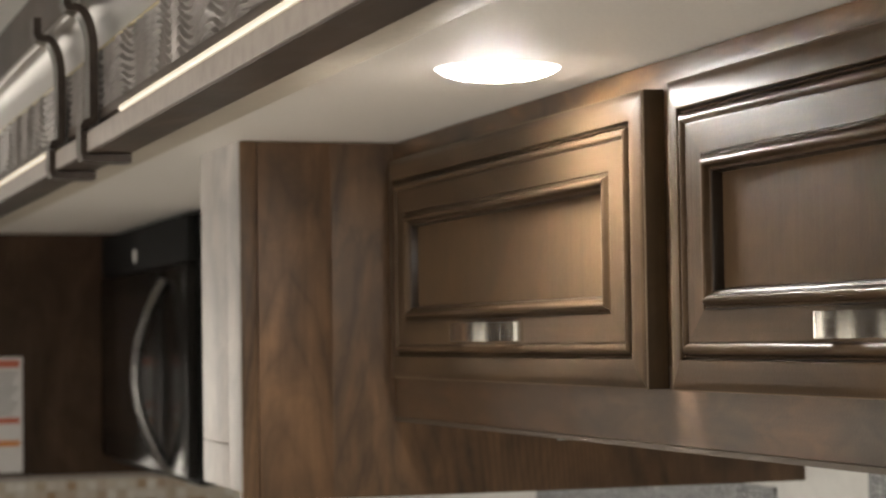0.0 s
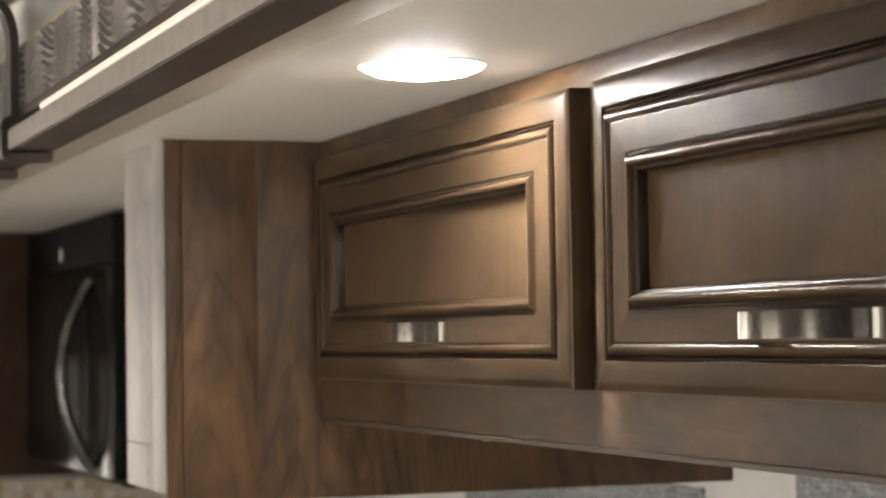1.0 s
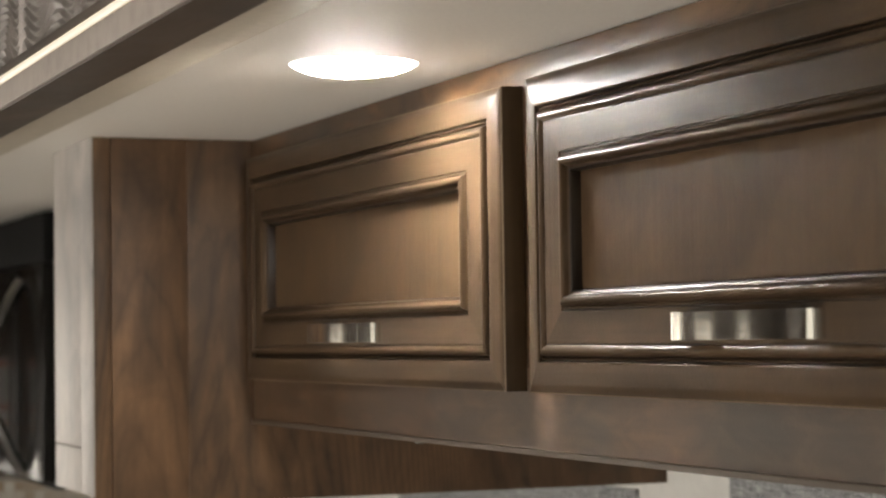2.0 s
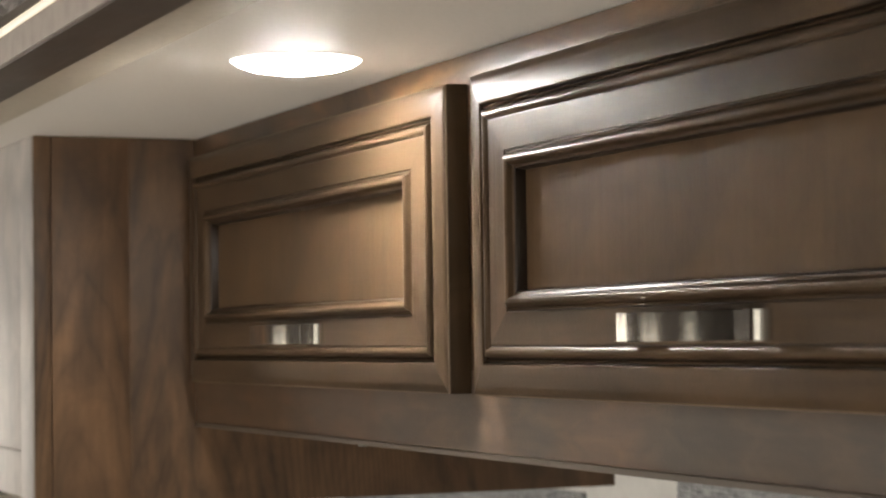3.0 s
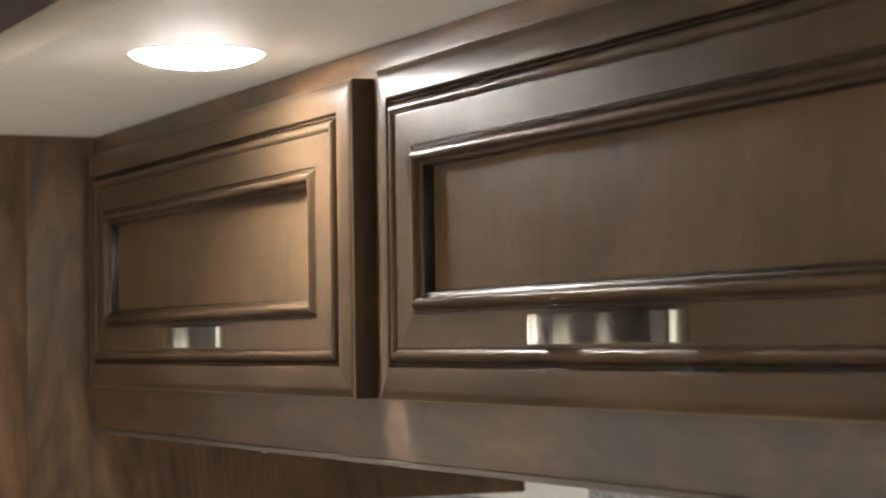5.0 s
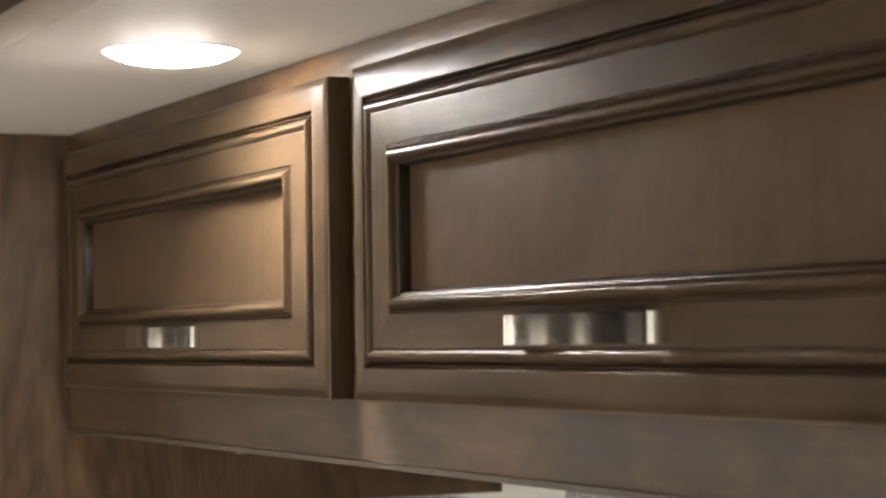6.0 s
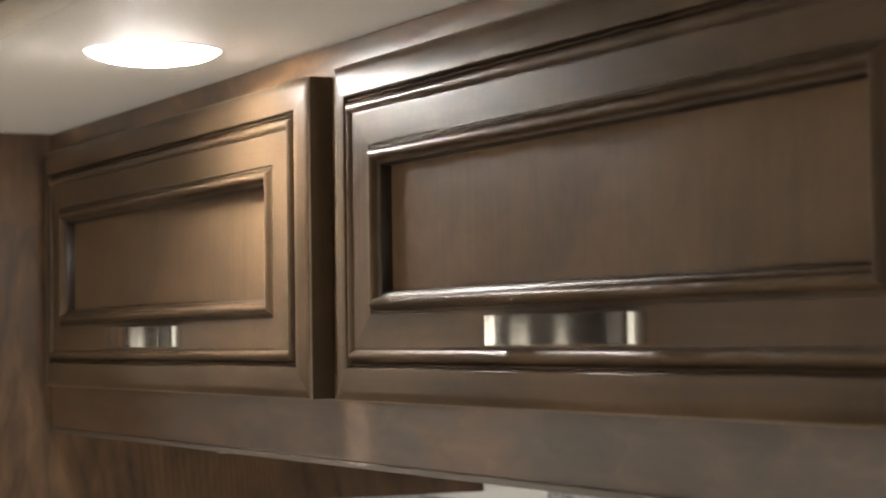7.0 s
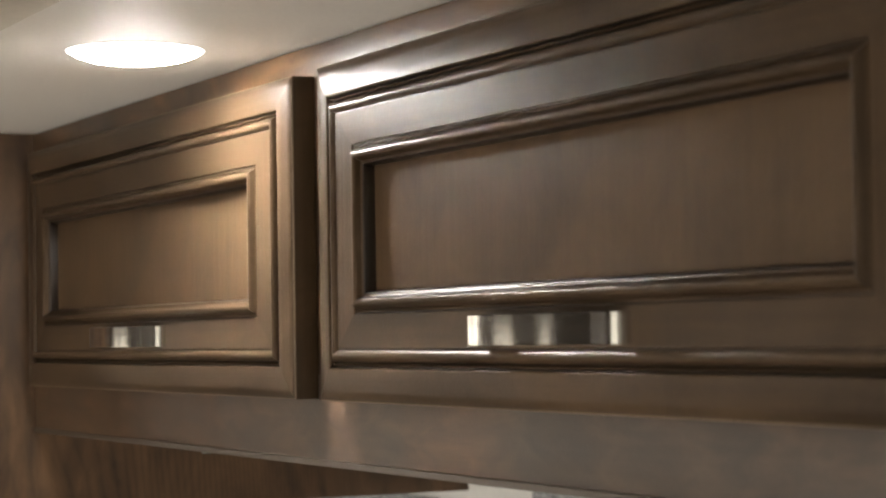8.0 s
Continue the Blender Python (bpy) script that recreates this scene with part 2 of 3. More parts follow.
CLIP_GREY = plain("grey_green_plastic", (0.17, 0.18, 0.16), 0.5)
GROUT = plain("grout", (0.62, 0.58, 0.5), 0.8)
CREAM = plain("cream_plastic", (0.75, 0.74, 0.7), 0.4)

TILE, _n, _l, _b = material("mosaic_stone", (0.5, 0.42, 0.33), 0.35)
_info = _n.new("ShaderNodeObjectInfo")
_l.new(ramp_of(_n, _l, _info.outputs["Random"], [(0.0, (0.68, 0.64, 0.55)), (0.35, (0.42, 0.28, 0.16)), (0.55, (0.76, 0.74, 0.68)), (0.8, (0.52, 0.44, 0.32)), (1.0, (0.80, 0.78, 0.72))]), _b.inputs["Base Color"])
GLASS, _n, _l, _b = material("window_glass", (1, 1, 1), 0.0)
_b.inputs["Transmission Weight"].default_value, _b.inputs["IOR"].default_value = 1.0, 1.45


# ---- building helpers ----
def box(bm, x0, x1, y0, y1, z0, z1, bevel=0.0):
    made = bmesh.ops.create_cube(bm, size=1.0, matrix=Matrix.LocRotScale(((x0 + x1) / 2, (y0 + y1) / 2, (z0 + z1) / 2), None, (abs(x1 - x0), abs(y1 - y0), abs(z1 - z0))))
    if bevel:
        edges = list({e for v in made["verts"] for e in v.link_edges})
        bmesh.ops.bevel(bm, geom=edges, offset=bevel, segments=2, affect="EDGES", profile=0.6)
    return bm


def boxed(x0, x1, y0, y1, z0, z1, bevel=0.0):
    return box(bmesh.new(), x0, x1, y0, y1, z0, z1, bevel)


def meshed(name, bm, mat, angle=24):
    me = bpy.data.meshes.new(name)
    bmesh.ops.recalc_face_normals(bm, faces=bm.faces)
    bm.to_mesh(me)
    bm.free()
    me.materials.append(mat)
    me.polygons.foreach_set("use_smooth", [True] * len(me.polygons))
    me.set_sharp_from_angle(angle=radians(angle))
    return me


def part(name, bm, mat, parent, label="", angle=24):
    ob = new(name, meshed(name, bm, mat, angle))
    ob.parent = parent
    return tagged(ob, label)


def thing(name, place, label, category, group=""):
    ob = new(name)
    ob.location = place
    ob.empty_display_size = 0.05
    return tagged(ob, label, category, group)


def structure(name, bm, mat, label, category):
    return tagged(new(name, meshed(name, bm, mat)), label, category, kind="structure")


def extruded(points, y0, y1, closed=True):
    """A section in x and z, drawn out along y."""
    bm = bmesh.new()
    a = [bm.verts.new((x, y0, z)) for x, z in points]
    b = [bm.verts.new((x, y1, z)) for x, z in points]
    n = len(points)
    for i in range(n if closed else n - 1):
        j = (i + 1) % n
        bm.faces.new((a[i], a[j], b[j], b[i]))
    if closed:
        bm.faces.new(a), bm.faces.new(b)
    return bm


def ribbon(path, wide, thick, axis="y"):
    """A flat bar of some width and thickness bent along a path; the path lies across the axis of its width."""
    bm = bmesh.new()
    pts = [Vector(p) for p in path]
    rows = []
    for i, p in enumerate(pts):
        d = (pts[min(i + 1, len(pts) - 1)] - pts[max(i - 1, 0)]).normalized()
        side = Vector((-d.y, d.x)) * thick / 2
        rows.append([bm.verts.new((q.x, -wide / 2, q.y) if axis == "y" else (q.x, q.y, -wide / 2)) for q in (p - side, p + side)] + [bm.verts.new((q.x, wide / 2, q.y) if axis == "y" else (q.x, q.y, wide / 2)) for q in (p + side, p - side)])
    for r, s in zip(rows, rows[1:]):
        for k in range(4):
            bm.faces.new((r[k], r[(k + 1) % 4], s[(k + 1) % 4], s[k]))
    bm.faces.new(rows[0]), bm.faces.new(rows[-1][::-1])
    long = [e for e in bm.edges if any(len(f.verts) == 4 for f in e.link_faces) and abs(e.calc_face_angle(0)) > 1.0]
    bmesh.ops.bevel(bm, geom=long, offset=thick * 0.2, segments=1, affect="EDGES")
    return bm


def lathe(profile, steps=40):
    """Turned about z: pairs of radius and height."""
    bm = bmesh.new()
    rings = [[bm.verts.new((r * math.cos(2 * math.pi * k / steps), r * math.sin(2 * math.pi * k / steps), z)) for k in range(steps)] for r, z in profile]
    for a, b in zip(rings, rings[1:]):
        for k in range(steps):
            bm.faces.new((a[k], a[(k + 1) % steps], b[(k + 1) % steps], b[k]))
    bm.faces.new(rings[0]), bm.faces.new(rings[-1][::-1])
    return bm


# ---- the shell ----
T = 0.05
structure("floor", boxed(FRONT - T, BACK + T, SOUTH - T, NORTH + T, -T, 0), FLOOR_PLANK, "brown wood-look vinyl plank floor", "floor")
structure("ceiling", boxed(FRONT - T, BACK + T, SOUTH - T, NORTH + T, CEILING, CEILING + T), CEILING_VINYL, "pale grey vinyl main ceiling", "ceiling")
structure("wall_slide_end", boxed(-0.30, BACK, 2.6, 2.65, 0, SOFFIT), WALL_PAINT, "pale wallboard end of the kitchen recess", "wall")


def wall_with_hole(name, along, at, u0, u1, hole, label, mat=None, more=()):
    bm = bmesh.new()
    spans, at_u = [], u0
    for a0, a1, z0, z1 in (hole, *more):
        spans += [(at_u, a0, 0, CEILING), (a0, a1, 0, z0), (a0, a1, z1, CEILING)]
        at_u = a1
    for p0, p1, q0, q1 in (*spans, (at_u, u1, 0, CEILING)):
        if along == "x":
            box(bm, p0, p1, at, at + T, q0, q1)
        else:
            box(bm, at - T, at, p0, p1, q0, q1)
    structure(name, bm, mat or WALL_PAINT, label, "wall")


def window(name, along, at, hole):
    """A framed pane that fills an opening."""
    a0, a1, z0, z1 = hole
    top = tagged(new(name), "unseen white-framed window with clear glass, placed for its light", "window", kind="structure")
    # mullions added to wide windows to break up their reflection in the handles
    bars = [("mullion", (a0 + (a1 - a0) * k / 3 - 0.03, a0 + (a1 - a0) * k / 3 + 0.03, z0 + 0.04, z1 - 0.04)) for k in (1, 2)] if a1 - a0 > 2 else []
    for n, (p0, p1, q0, q1) in (*bars, ("window_frame", (a0, a0 + 0.04, z0, z1)), ("window_frame", (a1 - 0.04, a1, z0, z1)), ("window_frame", (a0 + 0.04, a1 - 0.04, z0, z0 + 0.04)), ("window_frame", (a0 + 0.04, a1 - 0.04, z1 - 0.04, z1))):
        part(n, boxed(p0, p1, at - 0.01, at + T + 0.01, q0, q1, 0.004) if along == "x" else boxed(at - T - 0.01, at + 0.01, p0, p1, q0, q1, 0.004), CREAM, top)
    pane = part("pane", boxed(a0 + 0.04, a1 - 0.04, at + 0.02, at + 0.025, z0 + 0.04, z1 - 0.04) if along == "x" else boxed(at - 0.025, at - 0.02, a0 + 0.04, a1 - 0.04, z0 + 0.04, z1 - 0.04), GLASS, top)
    pane.visible_shadow = False


# the first, narrow opening is out of view, added for a streak in the handles
FAR_HOLES = ((1.5, 1.86, 0.75, 1.75), (3.3, 4.08, 0.75, 1.75), (4.22, 5.0, 0.75, 1.75))
END_HOLE, NORTH_HOLE, SIDE_HOLE = (-2.1, -0.5, 0.75, 1.85), (-1.45, -0.75, 0.75, 1.85), (-3.0, 0.6, 0.5, 1.6)
wall_with_hole("wall_north", "x", NORTH, FRONT, BACK, NORTH_HOLE, "plain brown panelled end wall with a window", FAR_WOOD)
wall_with_hole("wall_west", "y", FRONT, SOUTH, NORTH, SIDE_HOLE, "plain brown panelled side wall with a window", FAR_WOOD, FAR_HOLES)
structure("wall_east", boxed(BACK, BACK + T, SOUTH, NORTH, 0, CEILING), WALL_PAINT, "pale wallboard outer wall behind the cabinets", "wall")
wall_with_hole("wall_south", "x", SOUTH - T, FRONT, BACK, END_HOLE, "plain pale wallboard end wall with a window")
window("window_1", "x", NORTH, NORTH_HOLE)
# unseen west and south windows, added to brighten doors, soffit and cabinet side
window("fill_window_west", "y", FRONT, SIDE_HOLE)
for name, hole in zip(("window_4", "window_5", "window_6"), FAR_HOLES):
    window(name, "y", FRONT, hole)
    window_light("window_fill", pose(FRONT - 0.08, (hole[0] + hole[1]) / 2, 1.25, 0, -90, 0), 0.9, hole[1] - hole[0] - 0.08, WINDOW * 0.6 * (hole[1] - hole[0] - 0.08))
window("fill_window_south", "x", SOUTH - T, END_HOLE)
window_light("window_fill", pose((NORTH_HOLE[0] + NORTH_HOLE[1]) / 2, NORTH + 0.07, 1.3, -90, 0, 0), 0.62, 1.0, WINDOW * 0.85)
# fill light sent in through the added west and south windows
window_light("window_fill", pose(FRONT - 0.08, -1.2, 1.05, 0, -90, 0), 1.0, 3.4, WINDOW * 3.2)
window_light("window_fill", pose((END_HOLE[0] + END_HOLE[1]) / 2, SOUTH - 0.07, 1.3, 90, 0, 0), 1.5, 1.0, WINDOW * 0.5)

# the dropped soffit and its fascia
structure("soffit_ceiling", boxed(-0.3295, BACK, SOUTH, 2.6, SOFFIT, SOFFIT + 0.012), VINYL, "smooth off-white vinyl soffit over the cabinets", "ceiling")
structure("soffit_border", boxed(-0.3293, -0.2465, SOUTH, 2.6, SOFFIT - 0.0022, SOFFIT - 0.0002, 0.0006), BORDER, "flat beige border strip along the soffit's edge", "trim")
structure("fascia_wall", boxed(-0.352, -0.335, SOUTH, NORTH, SOFFIT + 0.014, CEILING), TRIM_WOOD, "dark fascia board above the soffit", "wall")
trim = [(-0.330, 1.925), (-0.3745, 1.925), (-0.377, 1.9275), (-0.377, 1.9455), (-0.3755, 1.947), (-0.3645, 1.947), (-0.3645, 1.9535), (-0.330, 1.9535)]
structure("fascia_trim", extruded(trim, SOUTH, NORTH), TRIM_WOOD, "dark stained wooden trim along the soffit's edge", "trim")
backing = [(-0.3522, 1.9555), (-0.3542, 1.9555), (-0.3542, 2.0390), (-0.3522, 2.0390)]
structure("fascia_edge_band", boxed(-0.3788, -0.3772, SOUTH, NORTH, 1.9256, 1.9462, 0.0004), EDGE_BAND, "paler taupe edge band along the fascia trim", "trim")
structure("fascia_panel_backing", extruded(backing, SOUTH, NORTH), WAVE_METAL, "grey backing of the carved wave panel", "trim")
edge = [(-0.3525, 2.0395), (-0.361, 2.0395), (-0.362, 2.041), (-0.361, 2.0425), (-0.3525, 2.0425)]
structure("panel_edge_trim", extruded(edge, SOUTH, NORTH), GOLD_EDGE, "thin brass-coloured edging strip", "trim")
cove = []
for k in range(13):
    a = radians(90 * k / 12)
    cove.append((-0.378 + 0.0245 * math.cos(a), 2.0435 + 0.045 * math.sin(a)))
cove += [(-0.382, 2.0885), (-0.384, 2.090), (-0.384, 2.096), (-0.382, 2.098), (-0.3525, 2.098), (-0.3525, 2.0435)]
structure("fascia_cove", extruded(cove, SOUTH, NORTH), PEWTER, "brushed pewter-coloured cove moulding", "trim")


def wave_panel(y0, y1):
    """A carved panel whose ridges run lengthways in wandering waves."""
    bm = bmesh.new()
    ny, nz, z0, z1 = int((y1 - y0) / 0.0032), 62, 1.9735, 2.0395
    grid = []
    for i in range(ny + 1):
        y = y0 + (y1 - y0) * i / ny
        fold = y / 0.15 + 0.25 * math.sin(y * 11.0) + 0.12 * math.sin(y * 27.0 + 1.0)
        phase = fold - math.floor(fold)
        rise = phase / 0.6 if phase < 0.6 else (1 - phase) / 0.4
        rise = rise * rise * (3 - 2 * rise)
        size = 0.023 + 0.006 * math.sin(fold * 2.1)
        row = []
        for j in range(nz + 1):
            z = z0 + (z1 - z0) * j / nz
            wob = -size * rise * (0.85 + 0.25 * math.sin(z * 60 + y * 11)) + 0.003 * noise.noise(Vector((y * 26, z * 45, 3.0)))
            ridge = math.sin((z + wob) * 2 * math.pi / 0.0085)
            x = -0.3607 - 0.0019 * ridge - 0.0012 * math.sin(phase * 2 * math.pi)
            row.append(bm.verts.new((x, y, z)))
        grid.append(row)
    for a, b in zip(grid, grid[1:]):
        for j in range(nz):
            bm.faces.new((a[j], b[j], b[j + 1], a[j + 1]))
    return bm


structure("panel_base_trim", boxed(-0.3625, -0.3545, SOUTH, NORTH, 1.9625, 1.9733, 0.001), TRIM_WOOD, "thin brown strip under the carved panel", "trim")
structure("fascia_wave_panel", wave_panel(-1.4, 1.9), WAVE_METAL, "antiqued silver panel carved with wavy ridges", "panel")
for name, y0, y1 in (("light_strip", SOUTH, -0.255), ("light_strip", 0.275, NORTH)):
    strip = thing(name, (-0.3605, (y0 + y1) / 2, 1.958), "glowing warm white light strip on the trim ledge", "light strip", "light strips on the fascia")
    h = (y1 - y0) / 2
    part("strip_lens", extruded([(-0.0028, -0.0044), (-0.0085, -0.0044), (-0.0098, -0.0022), (-0.0090, 0.0018), (-0.0028, 0.0038)], -h, h), WARM_STRIP, strip)
    part("strip_base", boxed(-0.0026, 0.0066, -h, h, -0.0044, 0.0035), GOLD_EDGE, strip)


def hook_bracket(y):
    top = thing("fascia_bracket", (-0.3755, y, SOFFIT), "dark bronze strap bracket clasping the fascia and its cove", "bracket", "brackets on the fascia")
    strap = [(-0.0058, 0.0), (-0.0058, 0.003), (-0.0048, 0.006), (0.0032, 0.0095), (0.0045, 0.013), (0.0045, 0.088)]
    arc = []
    for k in range(1, 11):
        a = radians(90 * k / 10)
        arc.append((-0.0135 + 0.018 * math.cos(a), 0.088 + 0.0455 * math.sin(a)))
    arc += [(-0.018, 0.1338), (-0.022, 0.1345), (-0.0237, 0.138), (-0.0237, 0.158)]
    foot = [(-0.0058, -0.0015), (-0.0058, -0.024), (-0.0045, -0.0305), (0.002, -0.0312), (0.045, -0.0312)]
    part("strap", ribbon(strap + arc, 0.034, 0.0092), BRONZE, top, "", 38)
    part("foot", ribbon(foot, 0.034, 0.0092), BRONZE, top, "", 38)


hook_bracket(-0.085)
hook_bracket(0.16)

# wall cloth under the cabinets
structure("wall_cloth_panel", boxed(BACK - 0.006, BACK - 0.001, -3.5, -0.168, 0.9, 1.66), LINEN, "grey woven wall cloth panel", "wall panel")
structure("wall_cloth_panel_far", boxed(BACK - 0.006, BACK - 0.001, 0.078, 0.95, 0.9, 1.516), LINEN, "grey woven wall cloth beside pale wallboard", "wall panel")

# ---- ceiling lamp ----
lamp = thing("ceiling_light", (-0.115, -0.694, SOFFIT), "lit round white dome light under the soffit", "ceiling light", "dome lights")
part("rim", lathe([(0.0552, 0.0), (0.0552, -0.0006), (0.0551, -0.0007), (0.0530, -0.0007), (0.0530, 0.0)]), CREAM, lamp, "white plastic rim")
part("diffuser", lathe([(0.0550, -0.0008), (0.0538, -0.0017), (0.0490, -0.0042), (0.0395, -0.0074), (0.025, -0.0098), (0.006, -0.0107)]), LENS, lamp, "glowing frosted dome", 60)
# out-of-view copy of the dome light, added to brighten fascia and room
tagged(copy_thing(lamp, pose(-1.3, 2.8, CEILING)), "unseen lit dome light added on the main ceiling to brighten the fascia")


# ---- overhead cabinet with two lift-up doors ----
DOOR_PROFILE = [(0.0000, -0.0005), (0.0000, -0.0188), (0.0010, -0.0201), (0.0080, -0.0214), (0.0160, -0.0225), (0.0235, -0.0233), (0.0243, -0.0230), (0.0249, -0.0224), (0.0252, -0.0215), (0.0254, -0.0172), (0.0262, -0.0172), (0.0265, -0.0208), (0.0274, -0.0216), (0.0283, -0.0206), (0.0286, -0.0182), (0.0292, -0.0185), (0.0297, -0.0218), (0.0312, -0.0243), (0.0335, -0.0254), (0.0358, -0.0246), (0.0374, -0.0226), (0.0380, -0.0216), (0.0388, -0.0217), (0.0394, -0.0226), (0.0640, -0.0230), (0.0646, -0.0219), (0.0653, -0.0219), (0.0658, -0.0226), (0.0667, -0.0232), (0.0675, -0.0224), (0.0679, -0.0232), (0.0692, -0.0262), (0.0712, -0.0275), (0.0735, -0.0270), (0.0752, -0.0250), (0.0762, -0.0226), (0.0769, -0.0218), (0.0784, -0.0216), (0.0794, -0.0200), (0.0802, -0.0165), (0.0805, -0.0105)]
DARKENED = (8, 9, 10, 13, 14, 21, 25, 37, 38, 39)  # steps of the section coloured dark: glaze in the grooves, glaze and painted shade on the drop to the panel
STILE_MORE = 0.005  # the uprights are this much wider than the rails


def door_side(wide, high, side):
    """One mitred member of a moulded door frame, centred on the door."""
    bm = bmesh.new()
    rows = []
    for inset, x in DOOR_PROFILE:
        a, b = wide / 2 - inset - (STILE_MORE if inset > 0.05 else 0), high / 2 - inset
        ends = {"top": ((-a, b), (a, b)), "bottom": ((-a, -b), (a, -b)), "far": ((a, -b), (a, b)), "near": ((-a, -b), (-a, b))}[side]
        rows.append([bm.verts.new((x, y, z)) for y, z in ends])
    for k, (r, s) in enumerate(zip(rows, rows[1:])):
        # slot 1 is the dark recess colour, slot 2 the painted arris highlight
        bm.faces.new((r[0], r[1], s[1], s[0])).material_index = 1 if k in DARKENED else 2 if k == 1 else 0
    bm.faces.new((rows[0][0], rows[0][1], rows[-1][1], rows[-1][0]))
    bm.faces.new([r[0] for r in rows]), bm.faces.new([r[1] for r in rows])
    return bm


def pull_handle():
    bend = [(-0.0245 - 0.0153 * math.sin(a), 0.072 + 0.0145 * math.cos(a)) for a in (radians(11.25 * k) for k in range(8))]
    bow_face = [(-0.0398 - 0.0060 * (1 - (y / 0.072) ** 2), y) for y in (0.072 - 0.012 * k for k in range(13))]
    ends = [(-0.0215, 0.0865), *bend]
    path = ends + bow_face + [(x, -y) for x, y in reversed(ends)]
    return ribbon(path, 0.0185, 0.0042, "z")


def lift_door(parent, y0, y1, z0, z1):
    wide, high = y1 - y0, z1 - z0
    door = part("door", boxed(-0.0125, -0.006, -wide / 2 + 0.079, wide / 2 - 0.079, -high / 2 + 0.079, high / 2 - 0.079), PANEL_WOOD, parent, "recessed flat brown-stained door panel")
    door.location = (0, (y0 + y1) / 2 - parent.location.y, (z0 + z1) / 2 - parent.location.z)
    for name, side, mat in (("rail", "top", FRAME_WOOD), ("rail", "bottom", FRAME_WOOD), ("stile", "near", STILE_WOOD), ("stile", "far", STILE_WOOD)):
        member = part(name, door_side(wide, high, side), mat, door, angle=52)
        for more in (GLAZE_SHADE, ARRIS_HIGHLIGHT):
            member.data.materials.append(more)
    handle = part("handle", pull_handle(), NICKEL, door, "satin nickel bow handle", 38)
    handle.location = (0, 0.0095, 1.7222 - (z0 + z1) / 2)


cab = thing("overhead_cabinet", (0, -0.8085, 1.6215), "dark brown overhead cabinet with two moulded, dark-glazed doors under the soffit", "cabinet")
cz = cab.location.z
part("top_rail", boxed(0, 0.019, -1.6, 0.8075, 1.9 - cz, SOFFIT - cz - 0.0018, 0.0008), RAIL_WOOD, cab)
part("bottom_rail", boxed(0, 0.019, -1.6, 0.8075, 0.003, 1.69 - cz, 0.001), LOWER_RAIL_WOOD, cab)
for y in (-0.80, 0.0, 0.7685):
    part("face_stile", boxed(0.0005, 0.019, y - 0.038, y + 0.038, 1.69 - cz, 1.9 - cz), RAIL_WOOD, cab)
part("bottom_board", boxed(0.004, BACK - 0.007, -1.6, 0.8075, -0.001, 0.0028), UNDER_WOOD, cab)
part("edge_lip", boxed(-0.0016, 0.0035, -1.6, 0.8075, -0.002, 0.0028, 0.0006), LIP_WOOD, cab, "paler edge banding")
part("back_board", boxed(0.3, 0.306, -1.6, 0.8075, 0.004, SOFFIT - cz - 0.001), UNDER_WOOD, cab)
clip = thing("wire_clip", (0.001, -0.535, 1.6195), "tiny grey plastic clip under the cabinet edge", "clip")
part("clip_body", boxed(-0.0025, 0.0025, -0.006, 0.006, -0.0013, 0, 0.0004), CLIP_GREY, clip)
DOOR_Z = (1.6715, 1.923)
lift_door(cab, -0.787, -0.0505, *DOOR_Z)
lift_door(cab, -1.571, -0.8360, *DOOR_Z)

# ---- deeper upper cabinet at the end of the run ----
deep = thing("upper_cabinet", (0, 0.1, 1.53), "deep walnut upper cabinet with a pale front face", "cabinet", "upper cabinets")
dz, AX = deep.location.z, -0.188
part("front_edge", boxed(AX + 0.0022, -0.1665, -0.1, -0.081, 0.003, SOFFIT - dz - 0.0006, 0.0007), WALNUT_DARK, deep)
part("side_board", boxed(-0.1655, -0.0765, -0.0995, -0.081, 0, SOFFIT - dz - 0.0006, 0.0004), WALNUT, deep)
part("side_board", boxed(-0.0762, BACK - 0.0005, -0.0995, -0.081, 0, SOFFIT - dz - 0.0006, 0.0004), WALNUT_DARK, deep)
part("body", boxed(-0.166, BACK - 0.0005, -0.0805, 0.112, 0.014, SOFFIT - dz - 0.001), WALNUT_DARK, deep)
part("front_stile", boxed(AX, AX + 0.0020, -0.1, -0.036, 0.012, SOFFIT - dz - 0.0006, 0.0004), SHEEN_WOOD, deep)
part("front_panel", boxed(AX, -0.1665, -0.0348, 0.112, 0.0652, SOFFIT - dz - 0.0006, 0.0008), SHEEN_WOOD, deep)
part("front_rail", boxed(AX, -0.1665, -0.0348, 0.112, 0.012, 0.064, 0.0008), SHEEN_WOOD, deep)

# ---- cabinet beyond the cooking place ----
far = thing("upper_cabinet", (-0.1, 2.4, 1.437), "dark brown upper cabinet side beside the microwave", "cabinet", "upper cabinets")
fz = far.location.z
part("side_board", boxed(-0.22, BACK + 0.0995, -0.25, -0.232, 0, SOFFIT - fz - 0.0006, 0.0008), FAR_WOOD, far)
part("body", boxed(-0.22, BACK + 0.0995, -0.2315, 0.1995, 0.006, SOFFIT - fz - 0.0006, 0.0008), FAR_WOOD, far)
part("light_rail", boxed(-0.22, BACK + 0.0995, -0.252, -0.2325, -0.010, -0.0005, 0.001), EDGE_BAND, far, "pale strip along the lower edge")

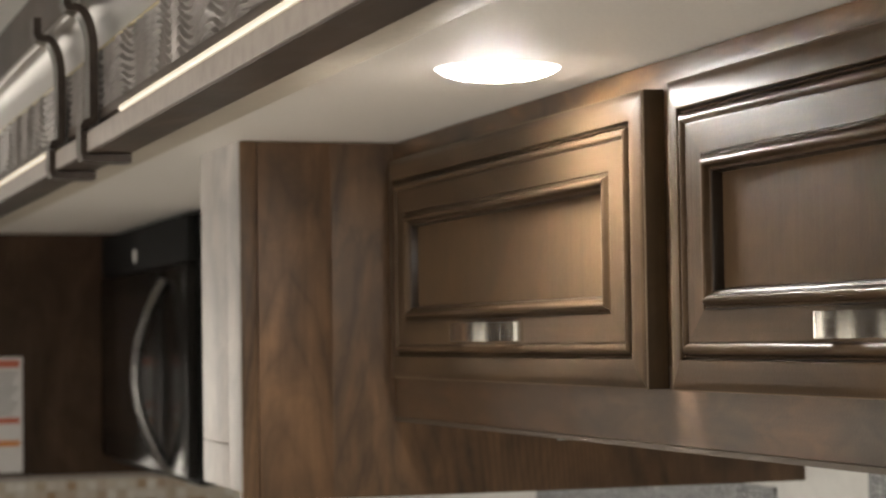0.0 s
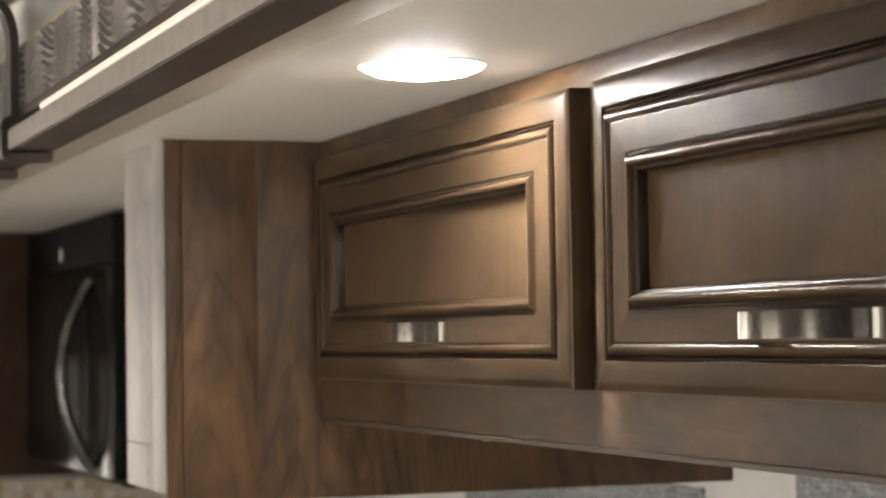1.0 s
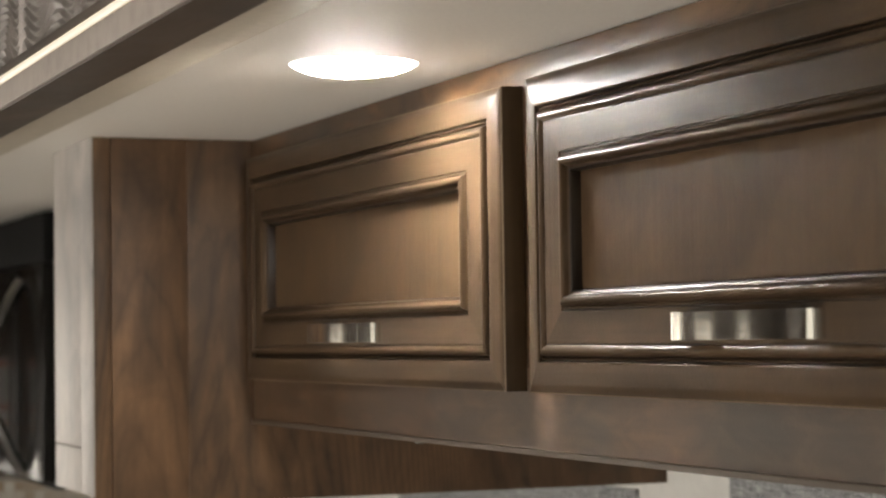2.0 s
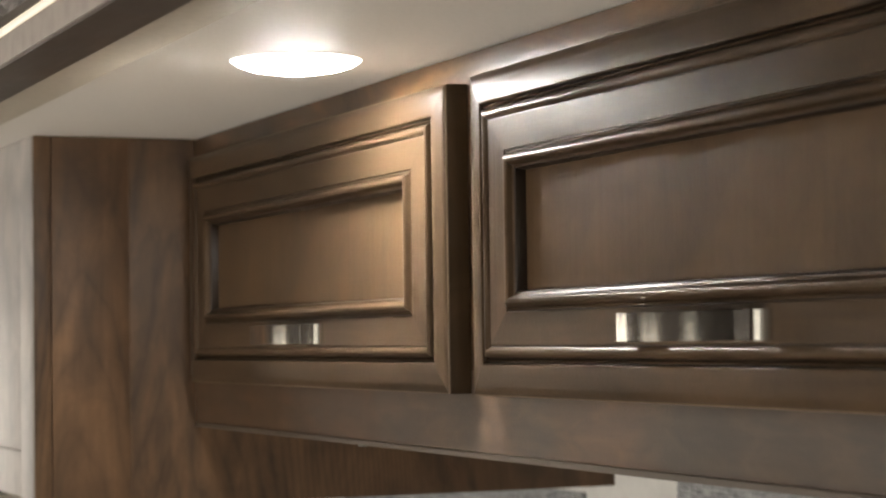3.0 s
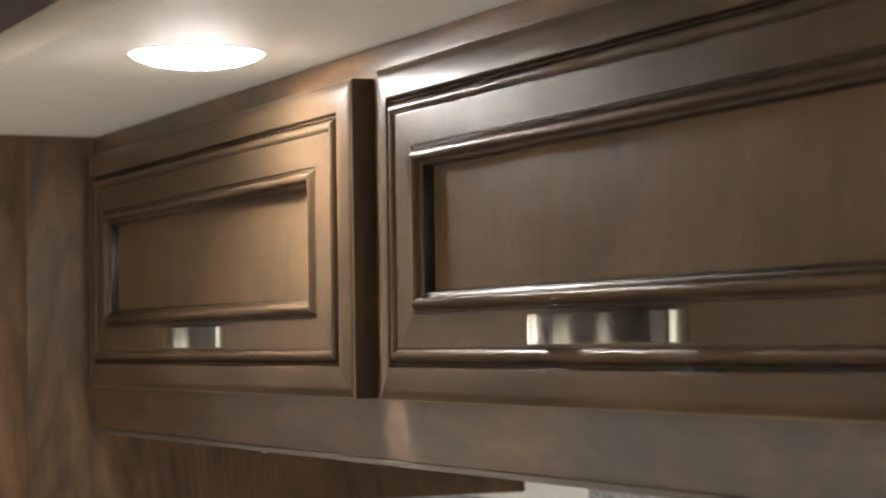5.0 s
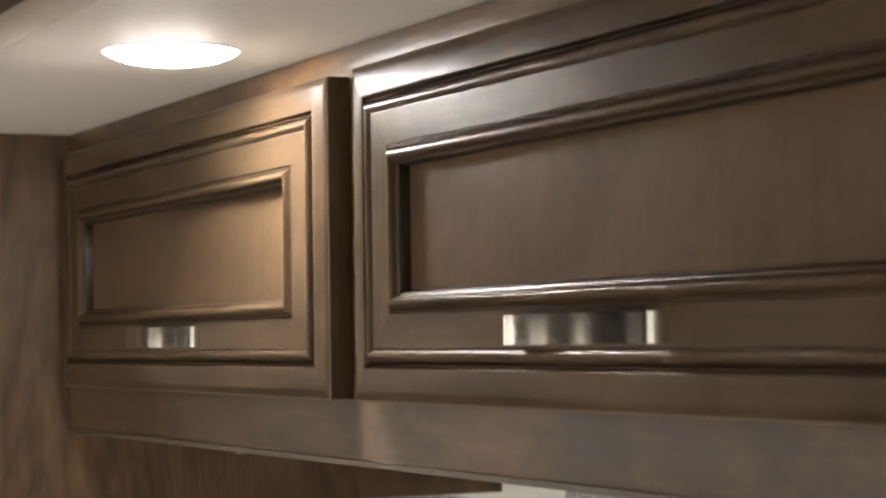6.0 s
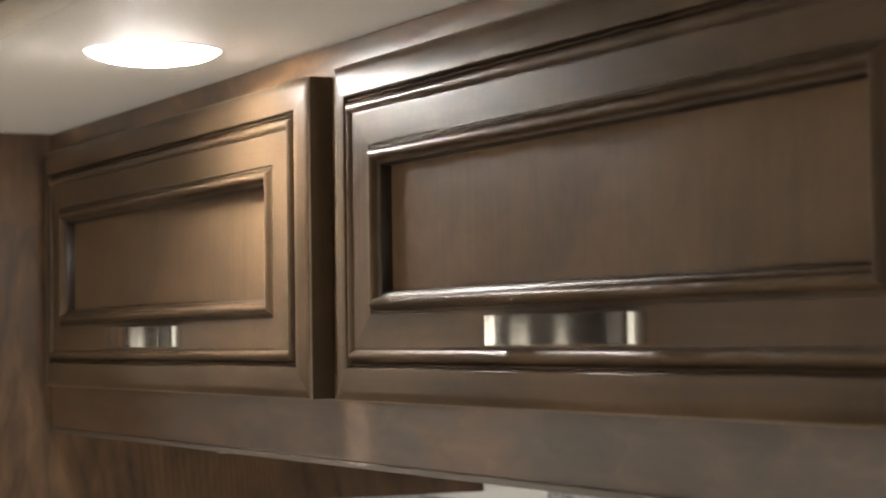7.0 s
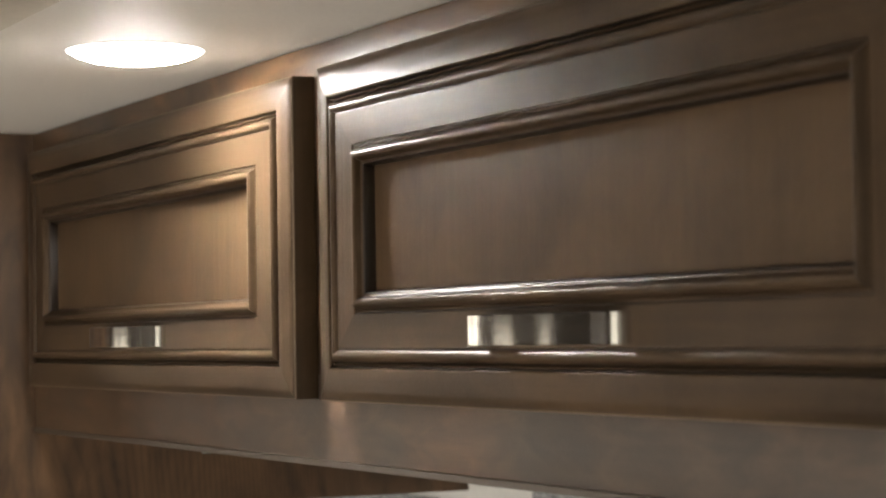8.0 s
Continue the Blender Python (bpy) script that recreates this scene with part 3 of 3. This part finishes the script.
note = thing("warning_label", (-0.204, 2.1497, 1.567), "white paper warning label with red and orange bars", "label")
part("paper", boxed(-0.11, 0.034, -0.0012, 0, -0.122, 0.122), PAPER, note)
for z0, z1, mat in ((0.1, 0.116, RED_INK), (-0.018, -0.006, RED_INK), (-0.066, -0.054, ORANGE_INK)):
    part("bar", boxed(-0.105, 0.028, -0.0017, -0.0012, z0, z1), mat, note)
for k in range(9):
    z = 0.088 - 0.0105 * k
    part("text_line", boxed(-0.1, 0.024 - 0.006 * (k % 3), -0.0016, -0.0012, z - 0.0022, z + 0.0022), GREY_INK, note)

# ---- microwave ----
mw = thing("microwave", (0.02, 1.69, 1.465), "black over-the-range microwave with a curved handle", "microwave")
H = SOFFIT - 0.008 - 1.465
part("body", boxed(0.0, BACK - 0.021, -0.455, 0.455, 0, H, 0.004), BLACK_MATT, mw)
part("door", boxed(-0.024, -0.0005, -0.22, 0.454, 0.012, H - 0.09, 0.006), BLACK_GLOSS, mw, "glossy black door")
part("control_panel", boxed(-0.022, -0.0005, -0.454, -0.223, 0.012, H - 0.09, 0.005), BLACK_GLOSS, mw)
part("vent_grille", boxed(-0.02, -0.0005, -0.454, 0.454, H - 0.087, H - 0.002, 0.004), BLACK_MATT, mw)
part("glass", boxed(-0.0262, -0.0242, -0.16, 0.39, 0.07, H - 0.13, 0.0008), BLACK_GLASS, mw, "dark reflecting glass")
badge = lathe([(0.014, 0), (0.014, 0.002), (0.012, 0.003)], 20)
bmesh.ops.transform(badge, matrix=pose(-0.0202, 0.05, H - 0.056, 0, -90, 0), verts=badge.verts)
part("badge", badge, CREAM, mw, "round pale badge")


def bow(x0, x1, radius, z0, z1):
    bm = bmesh.new()
    rings = []
    for k in range(25):
        u = k / 24
        c = Vector((x0 + (x1 - x0) * math.sin(math.pi * u) ** 0.85, 0, z0 + (z1 - z0) * u))
        rings.append([bm.verts.new(c + Vector((radius * 0.8 * math.cos(a), 1.3 * radius * math.sin(a), 0.5 * radius * math.cos(a) * math.cos(math.pi * u)))) for a in (2 * math.pi * q / 12 for q in range(12))])
    for a, b in zip(rings, rings[1:]):
        for q in range(12):
            bm.faces.new((a[q], a[(q + 1) % 12], b[(q + 1) % 12], b[q]))
    bm.faces.new(rings[0]), bm.faces.new(rings[-1][::-1])
    return bm


grip = part("handle", bow(-0.024, -0.080, 0.011, 0.024, 0.362), DARK_STEEL, mw, "curved dark steel handle", 50)
grip.location.y = -0.28

# ---- mosaic behind the cooking place ----
structure("backsplash_bed", boxed(-0.30, BACK, 2.594, 2.599, 0.9, 1.47), GROUT, "grout bed of the mosaic backsplash", "backsplash")
splash = bpy.data.objects["backsplash_bed"]
tile_mesh = meshed("tile", boxed(-0.0105, 0.0105, -0.004, 0.002, -0.0105, 0.0105, 0.0012), TILE)
for i in range(36):
    for j in range(7):
        t = new("tile", tile_mesh)
        t.parent = splash
        t.location = (-0.285 + 0.0235 * i, 2.592, 1.455 - 0.0235 * j)
